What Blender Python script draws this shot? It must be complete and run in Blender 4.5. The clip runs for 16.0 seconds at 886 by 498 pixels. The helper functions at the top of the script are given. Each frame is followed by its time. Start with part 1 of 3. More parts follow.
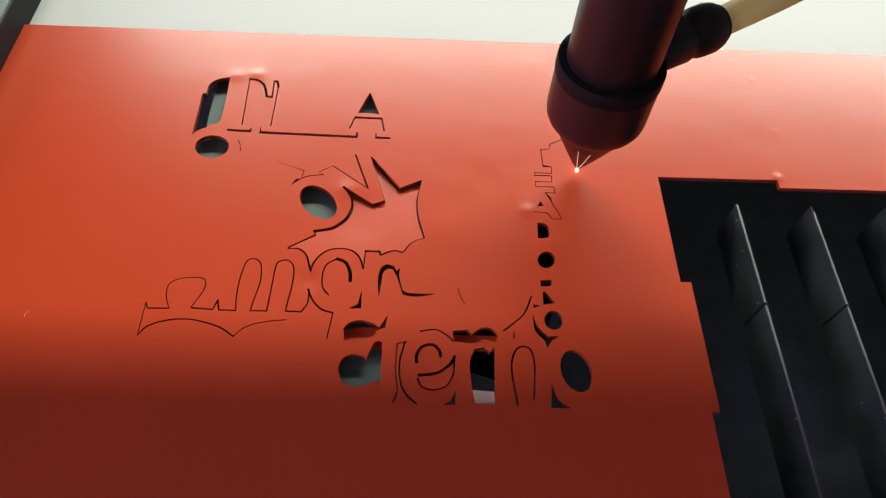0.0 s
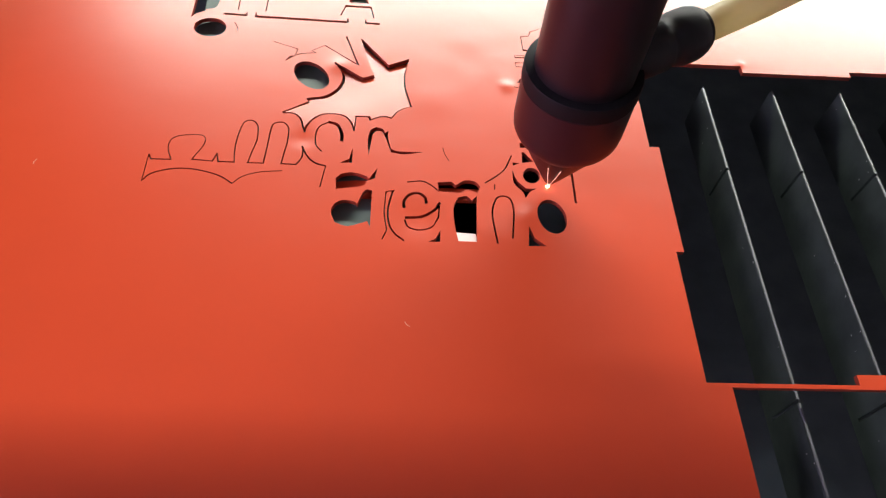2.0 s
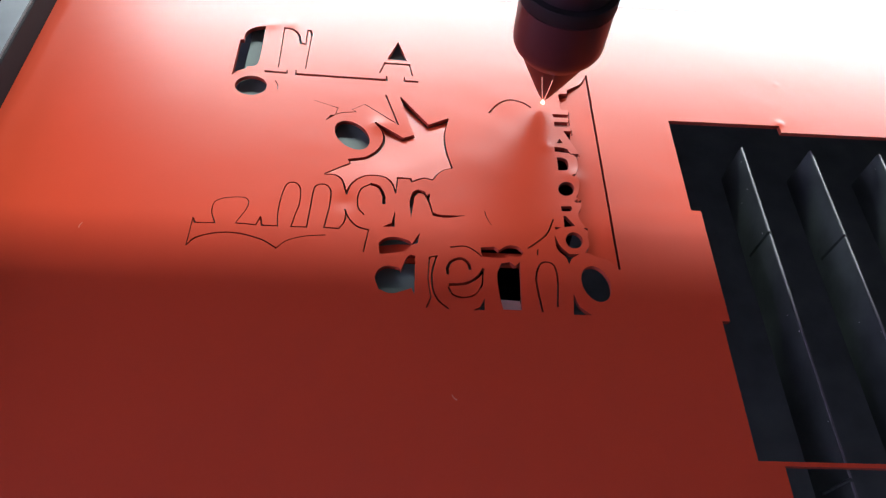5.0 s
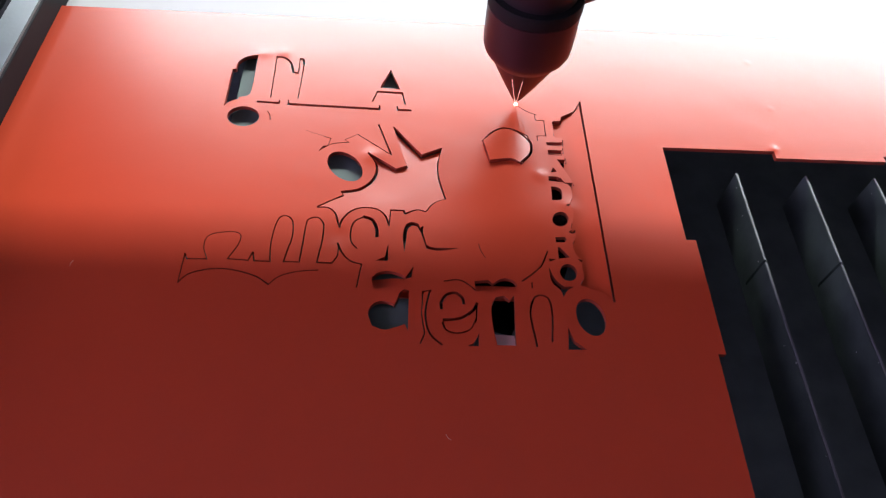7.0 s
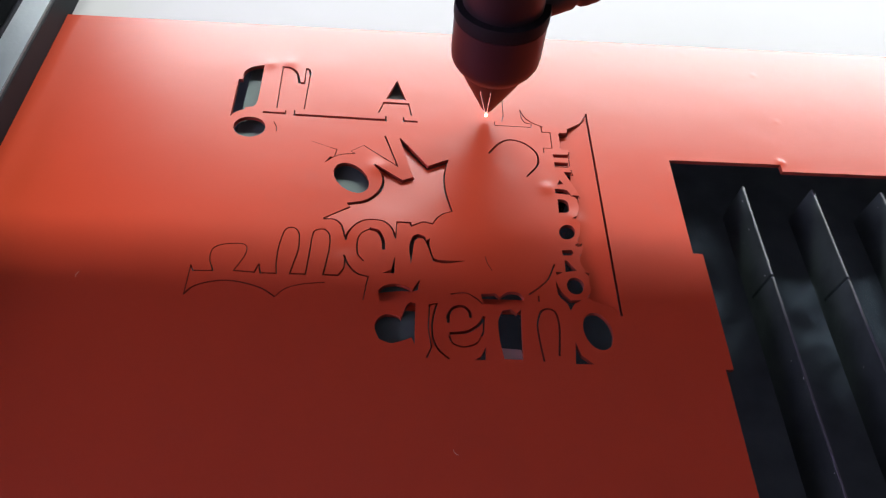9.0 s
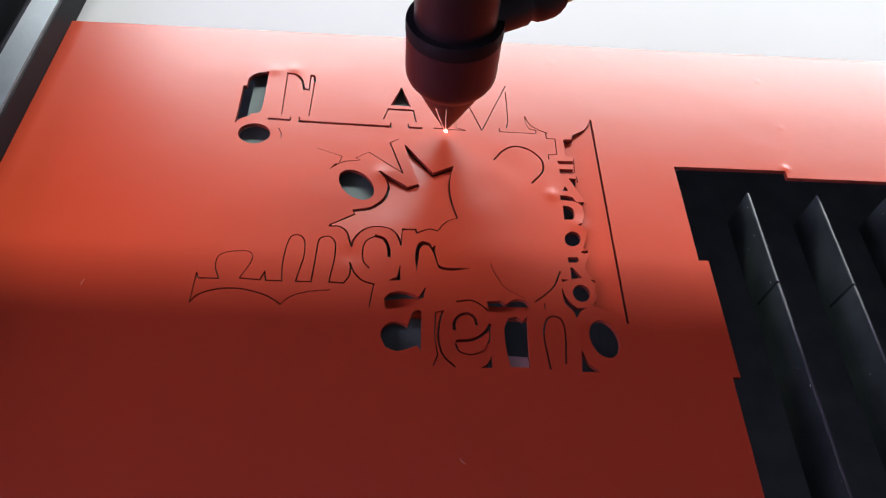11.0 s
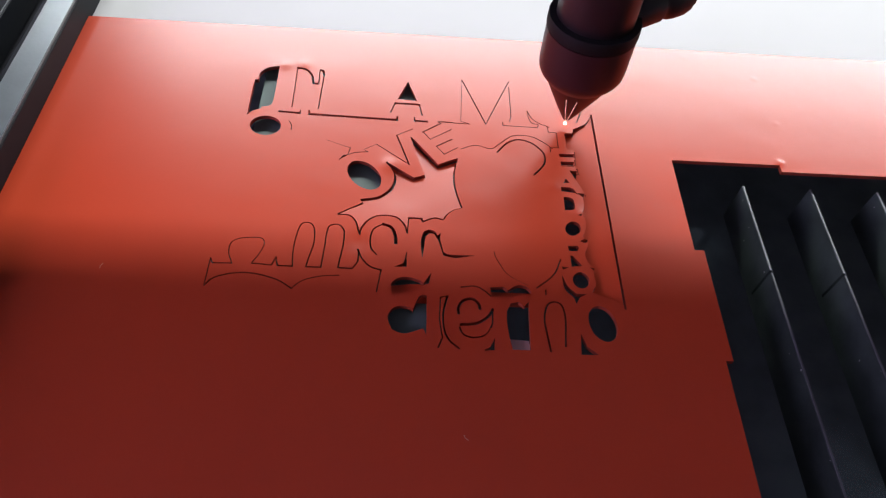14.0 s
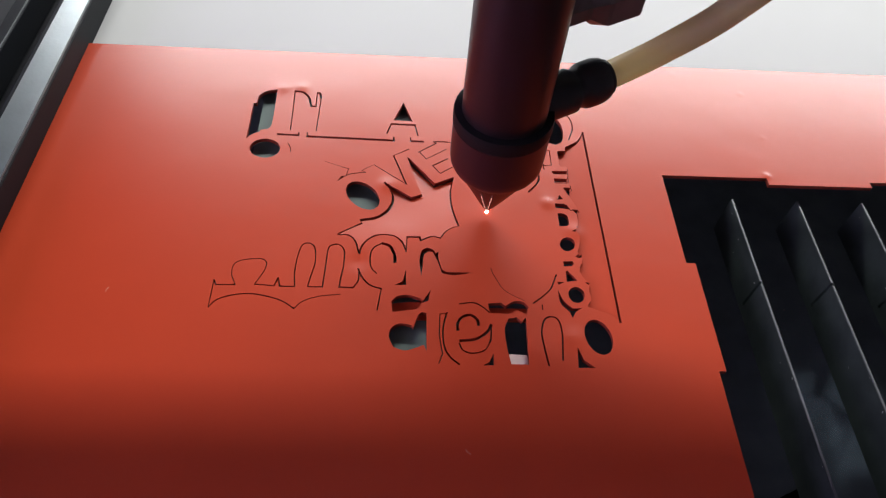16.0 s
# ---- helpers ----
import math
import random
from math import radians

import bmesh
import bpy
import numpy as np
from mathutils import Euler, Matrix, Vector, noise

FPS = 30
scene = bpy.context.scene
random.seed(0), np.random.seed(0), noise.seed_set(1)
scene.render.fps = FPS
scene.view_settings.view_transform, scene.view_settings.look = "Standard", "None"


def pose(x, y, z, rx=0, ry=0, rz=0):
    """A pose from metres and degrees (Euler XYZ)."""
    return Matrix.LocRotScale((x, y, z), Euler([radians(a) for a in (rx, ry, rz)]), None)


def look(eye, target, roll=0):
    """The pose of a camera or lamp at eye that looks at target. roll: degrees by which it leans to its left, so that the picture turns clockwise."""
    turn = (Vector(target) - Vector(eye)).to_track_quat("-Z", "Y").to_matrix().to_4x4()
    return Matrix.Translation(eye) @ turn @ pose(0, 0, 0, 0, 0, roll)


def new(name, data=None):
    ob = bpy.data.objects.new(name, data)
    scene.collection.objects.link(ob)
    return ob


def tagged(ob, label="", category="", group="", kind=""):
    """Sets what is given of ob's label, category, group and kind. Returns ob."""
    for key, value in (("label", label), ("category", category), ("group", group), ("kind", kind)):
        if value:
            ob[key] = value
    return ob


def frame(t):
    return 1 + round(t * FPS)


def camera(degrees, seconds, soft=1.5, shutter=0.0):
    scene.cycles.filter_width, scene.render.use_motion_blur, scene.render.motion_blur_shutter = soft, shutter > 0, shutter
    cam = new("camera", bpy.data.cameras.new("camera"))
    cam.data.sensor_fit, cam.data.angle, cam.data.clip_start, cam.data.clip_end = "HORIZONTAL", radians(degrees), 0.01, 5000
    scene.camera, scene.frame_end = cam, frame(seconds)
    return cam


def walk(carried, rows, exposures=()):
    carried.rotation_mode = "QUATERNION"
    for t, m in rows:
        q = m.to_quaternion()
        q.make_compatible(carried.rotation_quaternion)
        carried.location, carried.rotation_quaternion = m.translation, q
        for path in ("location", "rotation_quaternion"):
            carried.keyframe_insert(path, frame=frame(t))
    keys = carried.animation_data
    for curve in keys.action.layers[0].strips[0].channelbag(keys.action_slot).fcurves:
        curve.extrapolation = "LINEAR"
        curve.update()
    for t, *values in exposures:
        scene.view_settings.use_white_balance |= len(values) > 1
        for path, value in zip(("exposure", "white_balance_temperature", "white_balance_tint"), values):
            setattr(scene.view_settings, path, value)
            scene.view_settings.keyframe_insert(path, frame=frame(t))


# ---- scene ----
cam = camera(66.0, 16.0, 1.25)
PATH = [
    (0.0, (0.00593, -0.11534, 0.16476), (0.01490, 0.02045, -0.04496), 4.62),
    (0.5, (0.00388, -0.12548, 0.15737), (0.01533, 0.00974, -0.05260), 5.88),
    (1.0, (0.00294, -0.13505, 0.15582), (0.01646, 0.00243, -0.05254), 6.60),
    (1.5, (0.00539, -0.14802, 0.15372), (0.01964, -0.01163, -0.05532), 6.65),
    (2.0, (0.00601, -0.15769, 0.15310), (0.02095, -0.02095, -0.05566), 6.93),
    (2.5, (0.00555, -0.16185, 0.15567), (0.01952, -0.02189, -0.05101), 6.44),
    (3.0, (0.00229, -0.15564, 0.16138), (0.01561, -0.01564, -0.04531), 6.19),
    (3.5, (0.00156, -0.15097, 0.16137), (0.01483, -0.01094, -0.04530), 6.26),
    (4.0, (-0.00012, -0.14673, 0.15950), (0.01329, -0.00626, -0.04687), 6.50),
    (6.3, (-0.00829, -0.14472, 0.16145), (0.00319, -0.00217, -0.04360), 6.08),
    (6.5, (-0.00720, -0.14260, 0.16258), (0.00467, -0.00009, -0.04249), 6.01),
    (7.0, (-0.00323, -0.13812, 0.16359), (0.00916, 0.00486, -0.04112), 5.77),
    (7.5, (-0.00488, -0.13432, 0.16268), (0.00853, 0.00880, -0.04186), 6.10),
    (8.0, (-0.00606, -0.13346, 0.16253), (0.00797, 0.00951, -0.04207), 6.43),
    (8.5, (-0.00587, -0.13504, 0.16287), (0.00795, 0.00839, -0.04142), 6.43),
    (9.0, (-0.00553, -0.13592, 0.16433), (0.00720, 0.00849, -0.03934), 6.16),
    (11.5, (-0.00887, -0.13438, 0.16538), (0.00385, 0.01062, -0.03788), 6.09),
    (12.0, (-0.01044, -0.13502, 0.16614), (0.00308, 0.01004, -0.03702), 6.47),
    (12.5, (-0.00937, -0.13625, 0.16658), (0.00345, 0.00895, -0.03653), 6.25),
    (13.0, (-0.01056, -0.13822, 0.16682), (0.00279, 0.00681, -0.03637), 6.63),
    (13.5, (-0.00992, -0.14103, 0.16771), (0.00184, 0.00443, -0.03527), 6.31),
    (14.0, (-0.00867, -0.14214, 0.16854), (0.00372, 0.00324, -0.03446), 6.36),
    (14.5, (-0.00751, -0.13700, 0.17175), (0.00554, 0.00846, -0.03116), 6.07),
    (15.0, (-0.00628, -0.13661, 0.16963), (0.00649, 0.01067, -0.03199), 5.78),
    (15.5, (-0.00686, -0.13699, 0.16917), (0.00638, 0.00995, -0.03266), 6.00),
    (16.0, (-0.01029, -0.14342, 0.17376), (0.00419, 0.00525, -0.02671), 5.87),
]

EXPO = [(0.0, 0.19, 6780, -2), (0.5, 0.42, 6750, 4), (2.5, 0.66, 6750, 6), (2.7, 0.63, 6600, 7), (3.0, 0.54, 6100, 6), (4.2, 0.56, 6000, 7),
        (6.3, 0.5, 6000, 9), (7.0, 0.47, 6020, 9), (9.2, 0.28, 6100, 8), (11.3, 0.22, 6080, 10), (12.0, 0.15, 6150, 10), (12.3, 0.1, 6700, 8),
        (13.6, 0.1, 6700, 8), (13.9, 0.2, 6100, 10), (15.7, 0.1, 6050, 10), (16.0, -0.02, 6250, 10)]
walk(cam, [(t, look(eye, target, roll)) for t, eye, target, roll in PATH], EXPO)

# ---- light ----
world = bpy.data.worlds.new("room_air")
scene.world = world
world.use_nodes = True
world.node_tree.nodes["Background"].inputs[0].default_value = (0.8, 0.9, 1.0, 1)
world.node_tree.nodes["Background"].inputs[1].default_value = 0.15

LAMP_POWER, FILL_GLOW = 15.3, 4.1
lamp = bpy.data.lights.new("work_light", "AREA")
lamp.shape, lamp.size, lamp.size_y, lamp.energy = "RECTANGLE", 1.5, 0.046, LAMP_POWER
lamp.color = (1.02, 1.01, 0.98)
lamp_ob = new("work_light", lamp)
lamp_ob.matrix_world = look((0.32, 0.75, 0.47), (0.32, 0.0, 0))


# ---- materials ----
def material(name, color, rough, metal=0.0, vary=0.12, scale=120.0, bump=0.0, bump_scale=800.0, spec=0.5, second=None):
    m = bpy.data.materials.new(name)
    m.use_nodes = True
    t = m.node_tree
    b = t.nodes["Principled BSDF"]
    b.inputs["Metallic"].default_value = metal
    b.inputs["Specular IOR Level"].default_value = spec
    co = t.nodes.new("ShaderNodeTexCoord")
    n1 = t.nodes.new("ShaderNodeTexNoise")
    n1.inputs["Scale"].default_value, n1.inputs["Detail"].default_value = scale, 5
    n2 = t.nodes.new("ShaderNodeTexNoise")
    n2.inputs["Scale"].default_value, n2.inputs["Detail"].default_value = scale / 9, 3
    add = t.nodes.new("ShaderNodeMath")
    add.operation = "ADD"
    for n, s in ((n1, 0), (n2, 1)):
        t.links.new(co.outputs["Object"], n.inputs["Vector"])
        t.links.new(n.outputs[0], add.inputs[s])
    ramp = t.nodes.new("ShaderNodeMapRange")
    ramp.inputs["From Min"].default_value, ramp.inputs["From Max"].default_value = 0.6, 1.4
    t.links.new(add.outputs[0], ramp.inputs["Value"])
    mix = t.nodes.new("ShaderNodeMix")
    mix.data_type = "RGBA"
    t.links.new(ramp.outputs[0], mix.inputs[0])
    second = second or tuple(c * (1 - 2 * vary) for c in color)
    mix.inputs[6].default_value = (*color, 1)
    mix.inputs[7].default_value = (*second, 1)
    t.links.new(mix.outputs[2], b.inputs["Base Color"])
    rr = t.nodes.new("ShaderNodeMapRange")
    rr.inputs["To Min"].default_value, rr.inputs["To Max"].default_value = rough * 0.85, min(1, rough * 1.15)
    t.links.new(n2.outputs[0], rr.inputs["Value"])
    t.links.new(rr.outputs[0], b.inputs["Roughness"])
    if bump:
        n3 = t.nodes.new("ShaderNodeTexNoise")
        n3.inputs["Scale"].default_value, n3.inputs["Detail"].default_value = bump_scale, 4
        t.links.new(co.outputs["Object"], n3.inputs["Vector"])
        bp = t.nodes.new("ShaderNodeBump")
        bp.inputs["Strength"].default_value, bp.inputs["Distance"].default_value = bump, 0.0004
        t.links.new(n3.outputs[0], bp.inputs["Height"])
        t.links.new(bp.outputs[0], b.inputs["Normal"])
    return m


def glowing(name, color, strength):
    m = bpy.data.materials.new(name)
    m.use_nodes = True
    b = m.node_tree.nodes["Principled BSDF"]
    b.inputs["Base Color"].default_value = (*color, 1)
    b.inputs["Emission Color"].default_value = (*color, 1)
    b.inputs["Emission Strength"].default_value = strength
    return m


RED = material("red_card", (0.60, 0.064, 0.021), 0.30, vary=0.03, scale=60, bump=0.1, bump_scale=70, spec=0.42)
CHAR = material("charred_card_edge", (0.42, 0.046, 0.02), 0.6, vary=0.3, scale=300)
WHITE = material("white_board", (0.61, 0.61, 0.585), 0.6, vary=0.02, scale=20)
BLACK = material("black_paint", (0.02, 0.021, 0.025), 0.4, vary=0.2, scale=90)
BLADE = material("blade_steel", (0.085, 0.112, 0.098), 0.4, metal=0.3, scale=70, bump=0.2, bump_scale=300, second=(0.014, 0.019, 0.018))
EDGE = material("bare_edge", (0.19, 0.2, 0.2), 0.5, metal=0.4, vary=0.2, scale=400)
PLATE = material("bed_plate", (0.13, 0.19, 0.165), 0.6, vary=0.2, scale=60)
TRAY = material("tray_grey", (0.085, 0.11, 0.105), 0.8, vary=0.3, scale=40)
TUBE = material("black_anodised_tube", (0.02, 0.011, 0.014), 0.42, metal=0.0, vary=0.15, scale=200, bump=0.05, bump_scale=900)
RING = material("matt_black_ring", (0.012, 0.011, 0.012), 0.6, vary=0.2, scale=200, spec=0.2)
CAP = material("dark_red_anodised_cap", (0.032, 0.012, 0.016), 0.4, metal=0.0, vary=0.15, scale=200)
RUBBER = material("black_fitting", (0.022, 0.021, 0.022), 0.5, vary=0.2, scale=200)
HOSE = material("cream_hose", (0.72, 0.65, 0.43), 0.4, vary=0.05, scale=90)
glow_through = HOSE.node_tree.nodes.new("ShaderNodeBsdfTranslucent")
glow_through.inputs["Color"].default_value = (0.80, 0.72, 0.46, 1)
blend = HOSE.node_tree.nodes.new("ShaderNodeMixShader")
blend.inputs[0].default_value = 0.55
HOSE.node_tree.links.new(HOSE.node_tree.nodes["Principled BSDF"].outputs[0], blend.inputs[1])
HOSE.node_tree.links.new(glow_through.outputs[0], blend.inputs[2])
HOSE.node_tree.links.new(blend.outputs[0], HOSE.node_tree.nodes["Material Output"].inputs["Surface"])
KNOB = material("grey_knob", (0.24, 0.19, 0.18), 0.4, metal=0.3, vary=0.15, scale=200)
RAIL = material("blue_black_rail", (0.007, 0.009, 0.013), 0.5, vary=0.2, scale=60, bump=0.05, spec=0.2)
WALL = material("room_paint", (0.5, 0.5, 0.5), 0.8, vary=0.05, scale=3)
ALU = material("bare_aluminium", (0.74, 0.82, 0.84), 0.3, metal=0.98, vary=0.12, scale=60, bump=0.22, bump_scale=700)
PALE_SCRAP = material("pale_pink_scrap", (0.72, 0.50, 0.46), 0.45, vary=0.08, scale=300)
SPARK = glowing("spark", (1.0, 0.75, 0.55), 16.0)
# emission that stands in for bright glints around the nozzle tip
GLINT_GLOW = glowing("glint_streak", (1.0, 0.5, 0.4), 1.0)
# added side fill; its purple tint pushes the shaded card towards crimson
GLOW = glowing("side_fill_glow", (1.0, 0.81, 1.30), FILL_GLOW)


LINTY = material("pale_fibre", (0.8, 0.5, 0.4), 0.8)
LINT = ((-0.0968, -0.0335, 80), (0.0085, -0.081, 140))

# ---- mesh helpers ----
def part(name, bm, mat, parent=None, label="", smooth=False):
    me = bpy.data.meshes.new(name)
    bm.to_mesh(me)
    bm.free()
    me.materials.append(mat)
    if smooth:
        for p in me.polygons:
            p.use_smooth = True
        me.set_sharp_from_angle(angle=radians(40))
    ob = new(name, me)
    if parent:
        ob.parent = parent
    if label:
        ob["label"] = label
    return ob


def block(x0, x1, y0, y1, z0, z1, bevel=0.0):
    bm = bmesh.new()
    bmesh.ops.create_cube(bm, size=1, matrix=Matrix.LocRotScale(((x0 + x1) / 2, (y0 + y1) / 2, (z0 + z1) / 2), None, (x1 - x0, y1 - y0, z1 - z0)))
    if bevel:
        bmesh.ops.bevel(bm, geom=bm.edges, offset=bevel, segments=2, affect="EDGES", profile=0.5)
    return bm


def lathe(profile, steps=48, m=None):
    """A turned body about z, from pairs of radius and height."""
    bm = bmesh.new()
    rings = []
    for r, z in profile:
        rings.append([bm.verts.new((r * math.cos(a), r * math.sin(a), z)) for a in (2 * math.pi * k / steps for k in range(steps))])
    for a, b in zip(rings, rings[1:]):
        for k in range(steps):
            bm.faces.new((a[k], a[(k + 1) % steps], b[(k + 1) % steps], b[k]))
    bm.faces.new(rings[0][::-1])
    bm.faces.new(rings[-1])
    bmesh.ops.recalc_face_normals(bm, faces=bm.faces)
    if m:
        bmesh.ops.transform(bm, matrix=m, verts=bm.verts)
    return bm


def spline(points, steps):
    """A smooth line through the points."""
    p = [2 * points[0] - points[1], *points, 2 * points[-1] - points[-2]]
    out = []
    for a, b, c, d in zip(p, p[1:], p[2:], p[3:]):
        for k in range(steps):
            t = k / steps
            out.append(0.5 * (2 * b + (c - a) * t + (2 * a - 5 * b + 4 * c - d) * t * t + (3 * b - a - 3 * c + d) * t ** 3))
    return out + [points[-1]]


def pipe(points, radius, steps=24):
    bm = bmesh.new()
    rings = []
    for n, p in enumerate(points):
        d = (points[min(n + 1, len(points) - 1)] - points[max(n - 1, 0)]).normalized()
        u = d.cross(Vector((0, 1, 0.3))).normalized()
        v = d.cross(u)
        rings.append([bm.verts.new(p + radius * (u * math.cos(a) + v * math.sin(a))) for a in (2 * math.pi * k / steps for k in range(steps))])
    for a, b in zip(rings, rings[1:]):
        for k in range(steps):
            bm.faces.new((a[k], a[(k + 1) % steps], b[(k + 1) % steps], b[k]))
    bm.faces.new(rings[0][::-1])
    bm.faces.new(rings[-1])
    bmesh.ops.recalc_face_normals(bm, faces=bm.faces)
    return bm


# ---- the lettering cut into the card, in millimetres ----
HOLES, LOOSE = [], []


def dots(text):
    return [Vector([float(v) for v in pair.split(",")]) for pair in text.split()]


def rounded(p):
    """Rounds a closed outline, but for its sharp corners."""
    n = len(p)
    corner = [k for k in range(n) if (p[k] - p[k - 1]).angle(p[(k + 1) % n] - p[k]) > 0.85]
    if len(corner) < 2 or n < 6:
        return p
    out = []
    for a, b in zip(corner, corner[1:] + [corner[0] + n]):
        run = [p[k % n] for k in range(a, b + 1)]
        out += (spline(run, 4) if len(run) > 2 else run)[:-1]
    return out


def hole(text):
    HOLES.append(rounded(dots(text)))


def oval(text):
    c, a, b = dots(text)
    HOLES.append([c + a * math.cos(w) + b * math.sin(w) for w in (2 * math.pi * k / 40 for k in range(40))])


def strips(width, points):
    """The quads of a kerf of that width along a line."""
    width *= 0.86 if width <= 0.6 else 0.92
    out = []
    for a, b in zip(points, points[1:]):
        d = (b - a).normalized()
        n = Vector((-d.y, d.x)) * width / 2
        a, b = a - d * width * 0.3, b + d * width * 0.3
        out.append([a - n, b - n, b + n, a + n])
    return out


def slit(width, text, smooth=False):
    p = dots(text)
    HOLES.extend(strips(width, spline(p, 6) if smooth else p))


def chad(text):
    """A piece that drops out when it is cut free."""
    LOOSE.append([rounded(dots(text))])
    return [len(LOOSE) - 1]


def burn(width, pieces, text, smooth=False):
    """A kerf that the beam opens piece by piece."""
    p = dots(text)
    if smooth:
        p = spline(p, 6)
    else:
        p = [a.lerp(b, k / 8) for a, b in zip(p, p[1:]) for k in range(8)] + [p[-1]]
    q = strips(width, p)
    first = len(LOOSE)
    for k in range(pieces):
        LOOSE.append(q[k * len(q) // pieces:(k + 1) * len(q) // pieces])
    return list(range(first, first + pieces))


hole("-58.9,58.1 -62.8,57.1 -65.3,54.2 -65.4,50.3 -66.7,50.2 -66.5,31.9 -64.9,34.0 -62.2,35.5 -62.3,36.3 -59.7,37.0 -58.6,40.2")
hole("-33.3,12.9 -31.9,15.5 -30.4,15.5")
slit(.4, "-17.2,12.8 -8.1,6.7 -4.5,8.2 -9.5,25.0")
slit(.5, "-9.5,25.0 -0.2,12.9 6.3,16.2")
hole("-12.7,-28.6 -10.2,-27.2 -9.4,-22.8 -9.2,-28.5")
hole("-4.6,-25.4 -5.2,-19.3 -4.5,-15.5 -2.9,-14.2 -0.9,-14.8 -0.1,-16.4 0.8,-15.5 0.8,-18.2 1.8,-22.5 3.9,-23.4 11.4,-23.4 5.8,-24.5 1.8,-23.9 0.5,-19.5 -0.2,-17.6 -1.2,-15.8 -2.6,-15.7 -3.8,-17.2 -4.1,-20.3")
hole("-13.1,-38.2 -13.5,-34.4 -11.7,-32.6 -8.5,-32.1 -5.2,-33.1 -4.0,-34.1 -1.9,-30.3 -2.4,-34.0 -4.6,-35.0 -5.9,-36.9")
hole("-13.9,-46.2 -13.1,-43.4 -10.8,-42.0 -7.6,-42.5 -6.9,-43.4 -5.5,-39.2 -4.3,-38.0 -3.0,-38.3 -2.9,-51.0 -3.8,-49.0 -6.4,-50.1 -9.4,-50.9 -12.6,-49.7")
hole("13.1,-55.2 14.9,-54.2 16.3,-51.3 16.2,-55.1")
hole("15.6,-34.6 19.6,-34.2 20.8,-35.4 23.4,-33.6 26.3,-33.8 27.8,-35.6 27.0,-37.9 23.9,-36.9 21.8,-38.1 15.9,-37.8")
hole("20.2,-48.6 20.1,-43.0 21.4,-39.8 23.8,-39.2 25.3,-40.7 26.7,-39.1 26.3,-54.8 21.2,-54.7")
hole("41.0,-49.0 42.3,-53.0 45.4,-55.5 40.4,-55.6")
hole("37.5,-29.1 37.8,-34.0 40.1,-36.9 40.8,-39.2 42.1,-37.0 44.2,-35.6 41.2,-35.7 38.8,-33.0")
hole("40.8,-22.0 41.5,-21.9 44.1,-25.5 40.7,-26.1")
hole("41.0,1.5 42.9,1.4 44.2,0.1 44.2,-2.9 43.2,-3.9 40.9,-4.0")
hole("40.4,-18.3 43.4,-18.1 43.8,-19.0 43.1,-20.1 40.5,-20.2")
hole("37.7,-26.1 39.9,-26.3 38.0,-27.2")
hole("42.5,9.7 41.5,7.5 43.5,7.8")
bar1 = chad("41.2,20.8 46.5,20.9 46.4,19.8 41.3,19.8")
bar2 = chad("41.5,17.2 46.2,17.1 46.0,15.5 41.5,15.5")
Agap = chad("44.2,13.2 46.7,13.1 46.2,10.6")
Alow = chad("40.6,5.8 43.6,5.7 45.4,3.4 40.5,3.9")
Dgap = chad("45.9,3.4 48.1,3.3 47.5,1.4")
gap2 = chad("44.8,-6.0 46.7,-5.1 45.8,-6.4")
gap3 = chad("44.6,-16.2 47.1,-14.4 47.0,-16.4 45.6,-16.8")
gap4 = chad("45.2,-21.8 46.0,-21.9 45.7,-22.8")
gap5 = chad("46.3,-26.0 48.0,-26.4 47.5,-27.2")
slit(.45, "-51.7,37.0 -52.3,57.6")
slit(.9, "-52.3,57.6 -49.2,57.0 -46.9,54.4 -45.6,49.8", True)
slit(.9, "-45.6,49.8 -43.8,49.6")
slit(.5, "-43.8,49.6 -44.0,57.1")
slit(.9, "-44.0,57.1 -43.0,56.8 -42.3,54.4", True)
slit(.45, "-42.3,54.4 -42.5,36.9")
slit(1.0, "-55.8,34.5 -48.5,34.2")
slit(.5, "-48.5,34.2 -48.6,35.6")
slit(1.1, "-45.4,33.9 -14.6,33.2")
slit(.5, "-45.6,35.8 -45.4,33.9")
slit(.5, "-14.6,33.2 -14.7,34.9")
slit(.3, "-51.8,30.2 -50.7,28.1 -50.4,26.1", True)
slit(.3, "-32.0,19.6 -29.8,18.8 -30.4,15.5")
slit(.14, "-38.0,21.9 -32.0,19.6")
slit(.25, "17.2,-21.6 17.8,-24.0 19.0,-26.4", True)
slit(.35, "-30.6,15.5 -28.3,16.7 -23.8,17.4", True)
slit(.2, "-23.8,17.4 -25.3,18.3 -21.2,21.1")
slit(.35, "-21.2,21.1 -9.9,12.6")
slit(.6, "-9.9,12.6 -14.5,25.7")
Vtop = burn(.3, 2, "-14.5,25.7 -9.2,29.2")
slit(.8, "-17.2,12.8 -14.7,9.2 -14.2,5.6 -15.3,2.0 -17.3,-0.6 -19.8,-2.4 -24.5,-3.5", True)
slit(.4, "-24.5,-3.5 -23.9,-4.8 -31.3,-9.5")
slit(.5, "6.3,16.2 5.2,10.2 5.5,3.1 7.5,-5.0", True)
slit(.5, "7.5,-5.0 4.9,-6.0 3.0,-7.8 1.8,-9.9", True)
slit(.5, "-66.8,-28.1 -65.9,-29.8 -60.3,-29.7")
slit(.35, "-60.3,-29.7 -61.9,-25.9 -61.9,-22.5 -60.1,-20.8 -56.9,-20.1 -53.6,-20.1 -52.2,-21.4 -52.4,-24.4 -54.6,-29.4", True)
slit(.5, "-54.6,-29.4 -48.8,-29.8 -47.9,-26.9 -47.1,-29.9 -42.6,-29.9")
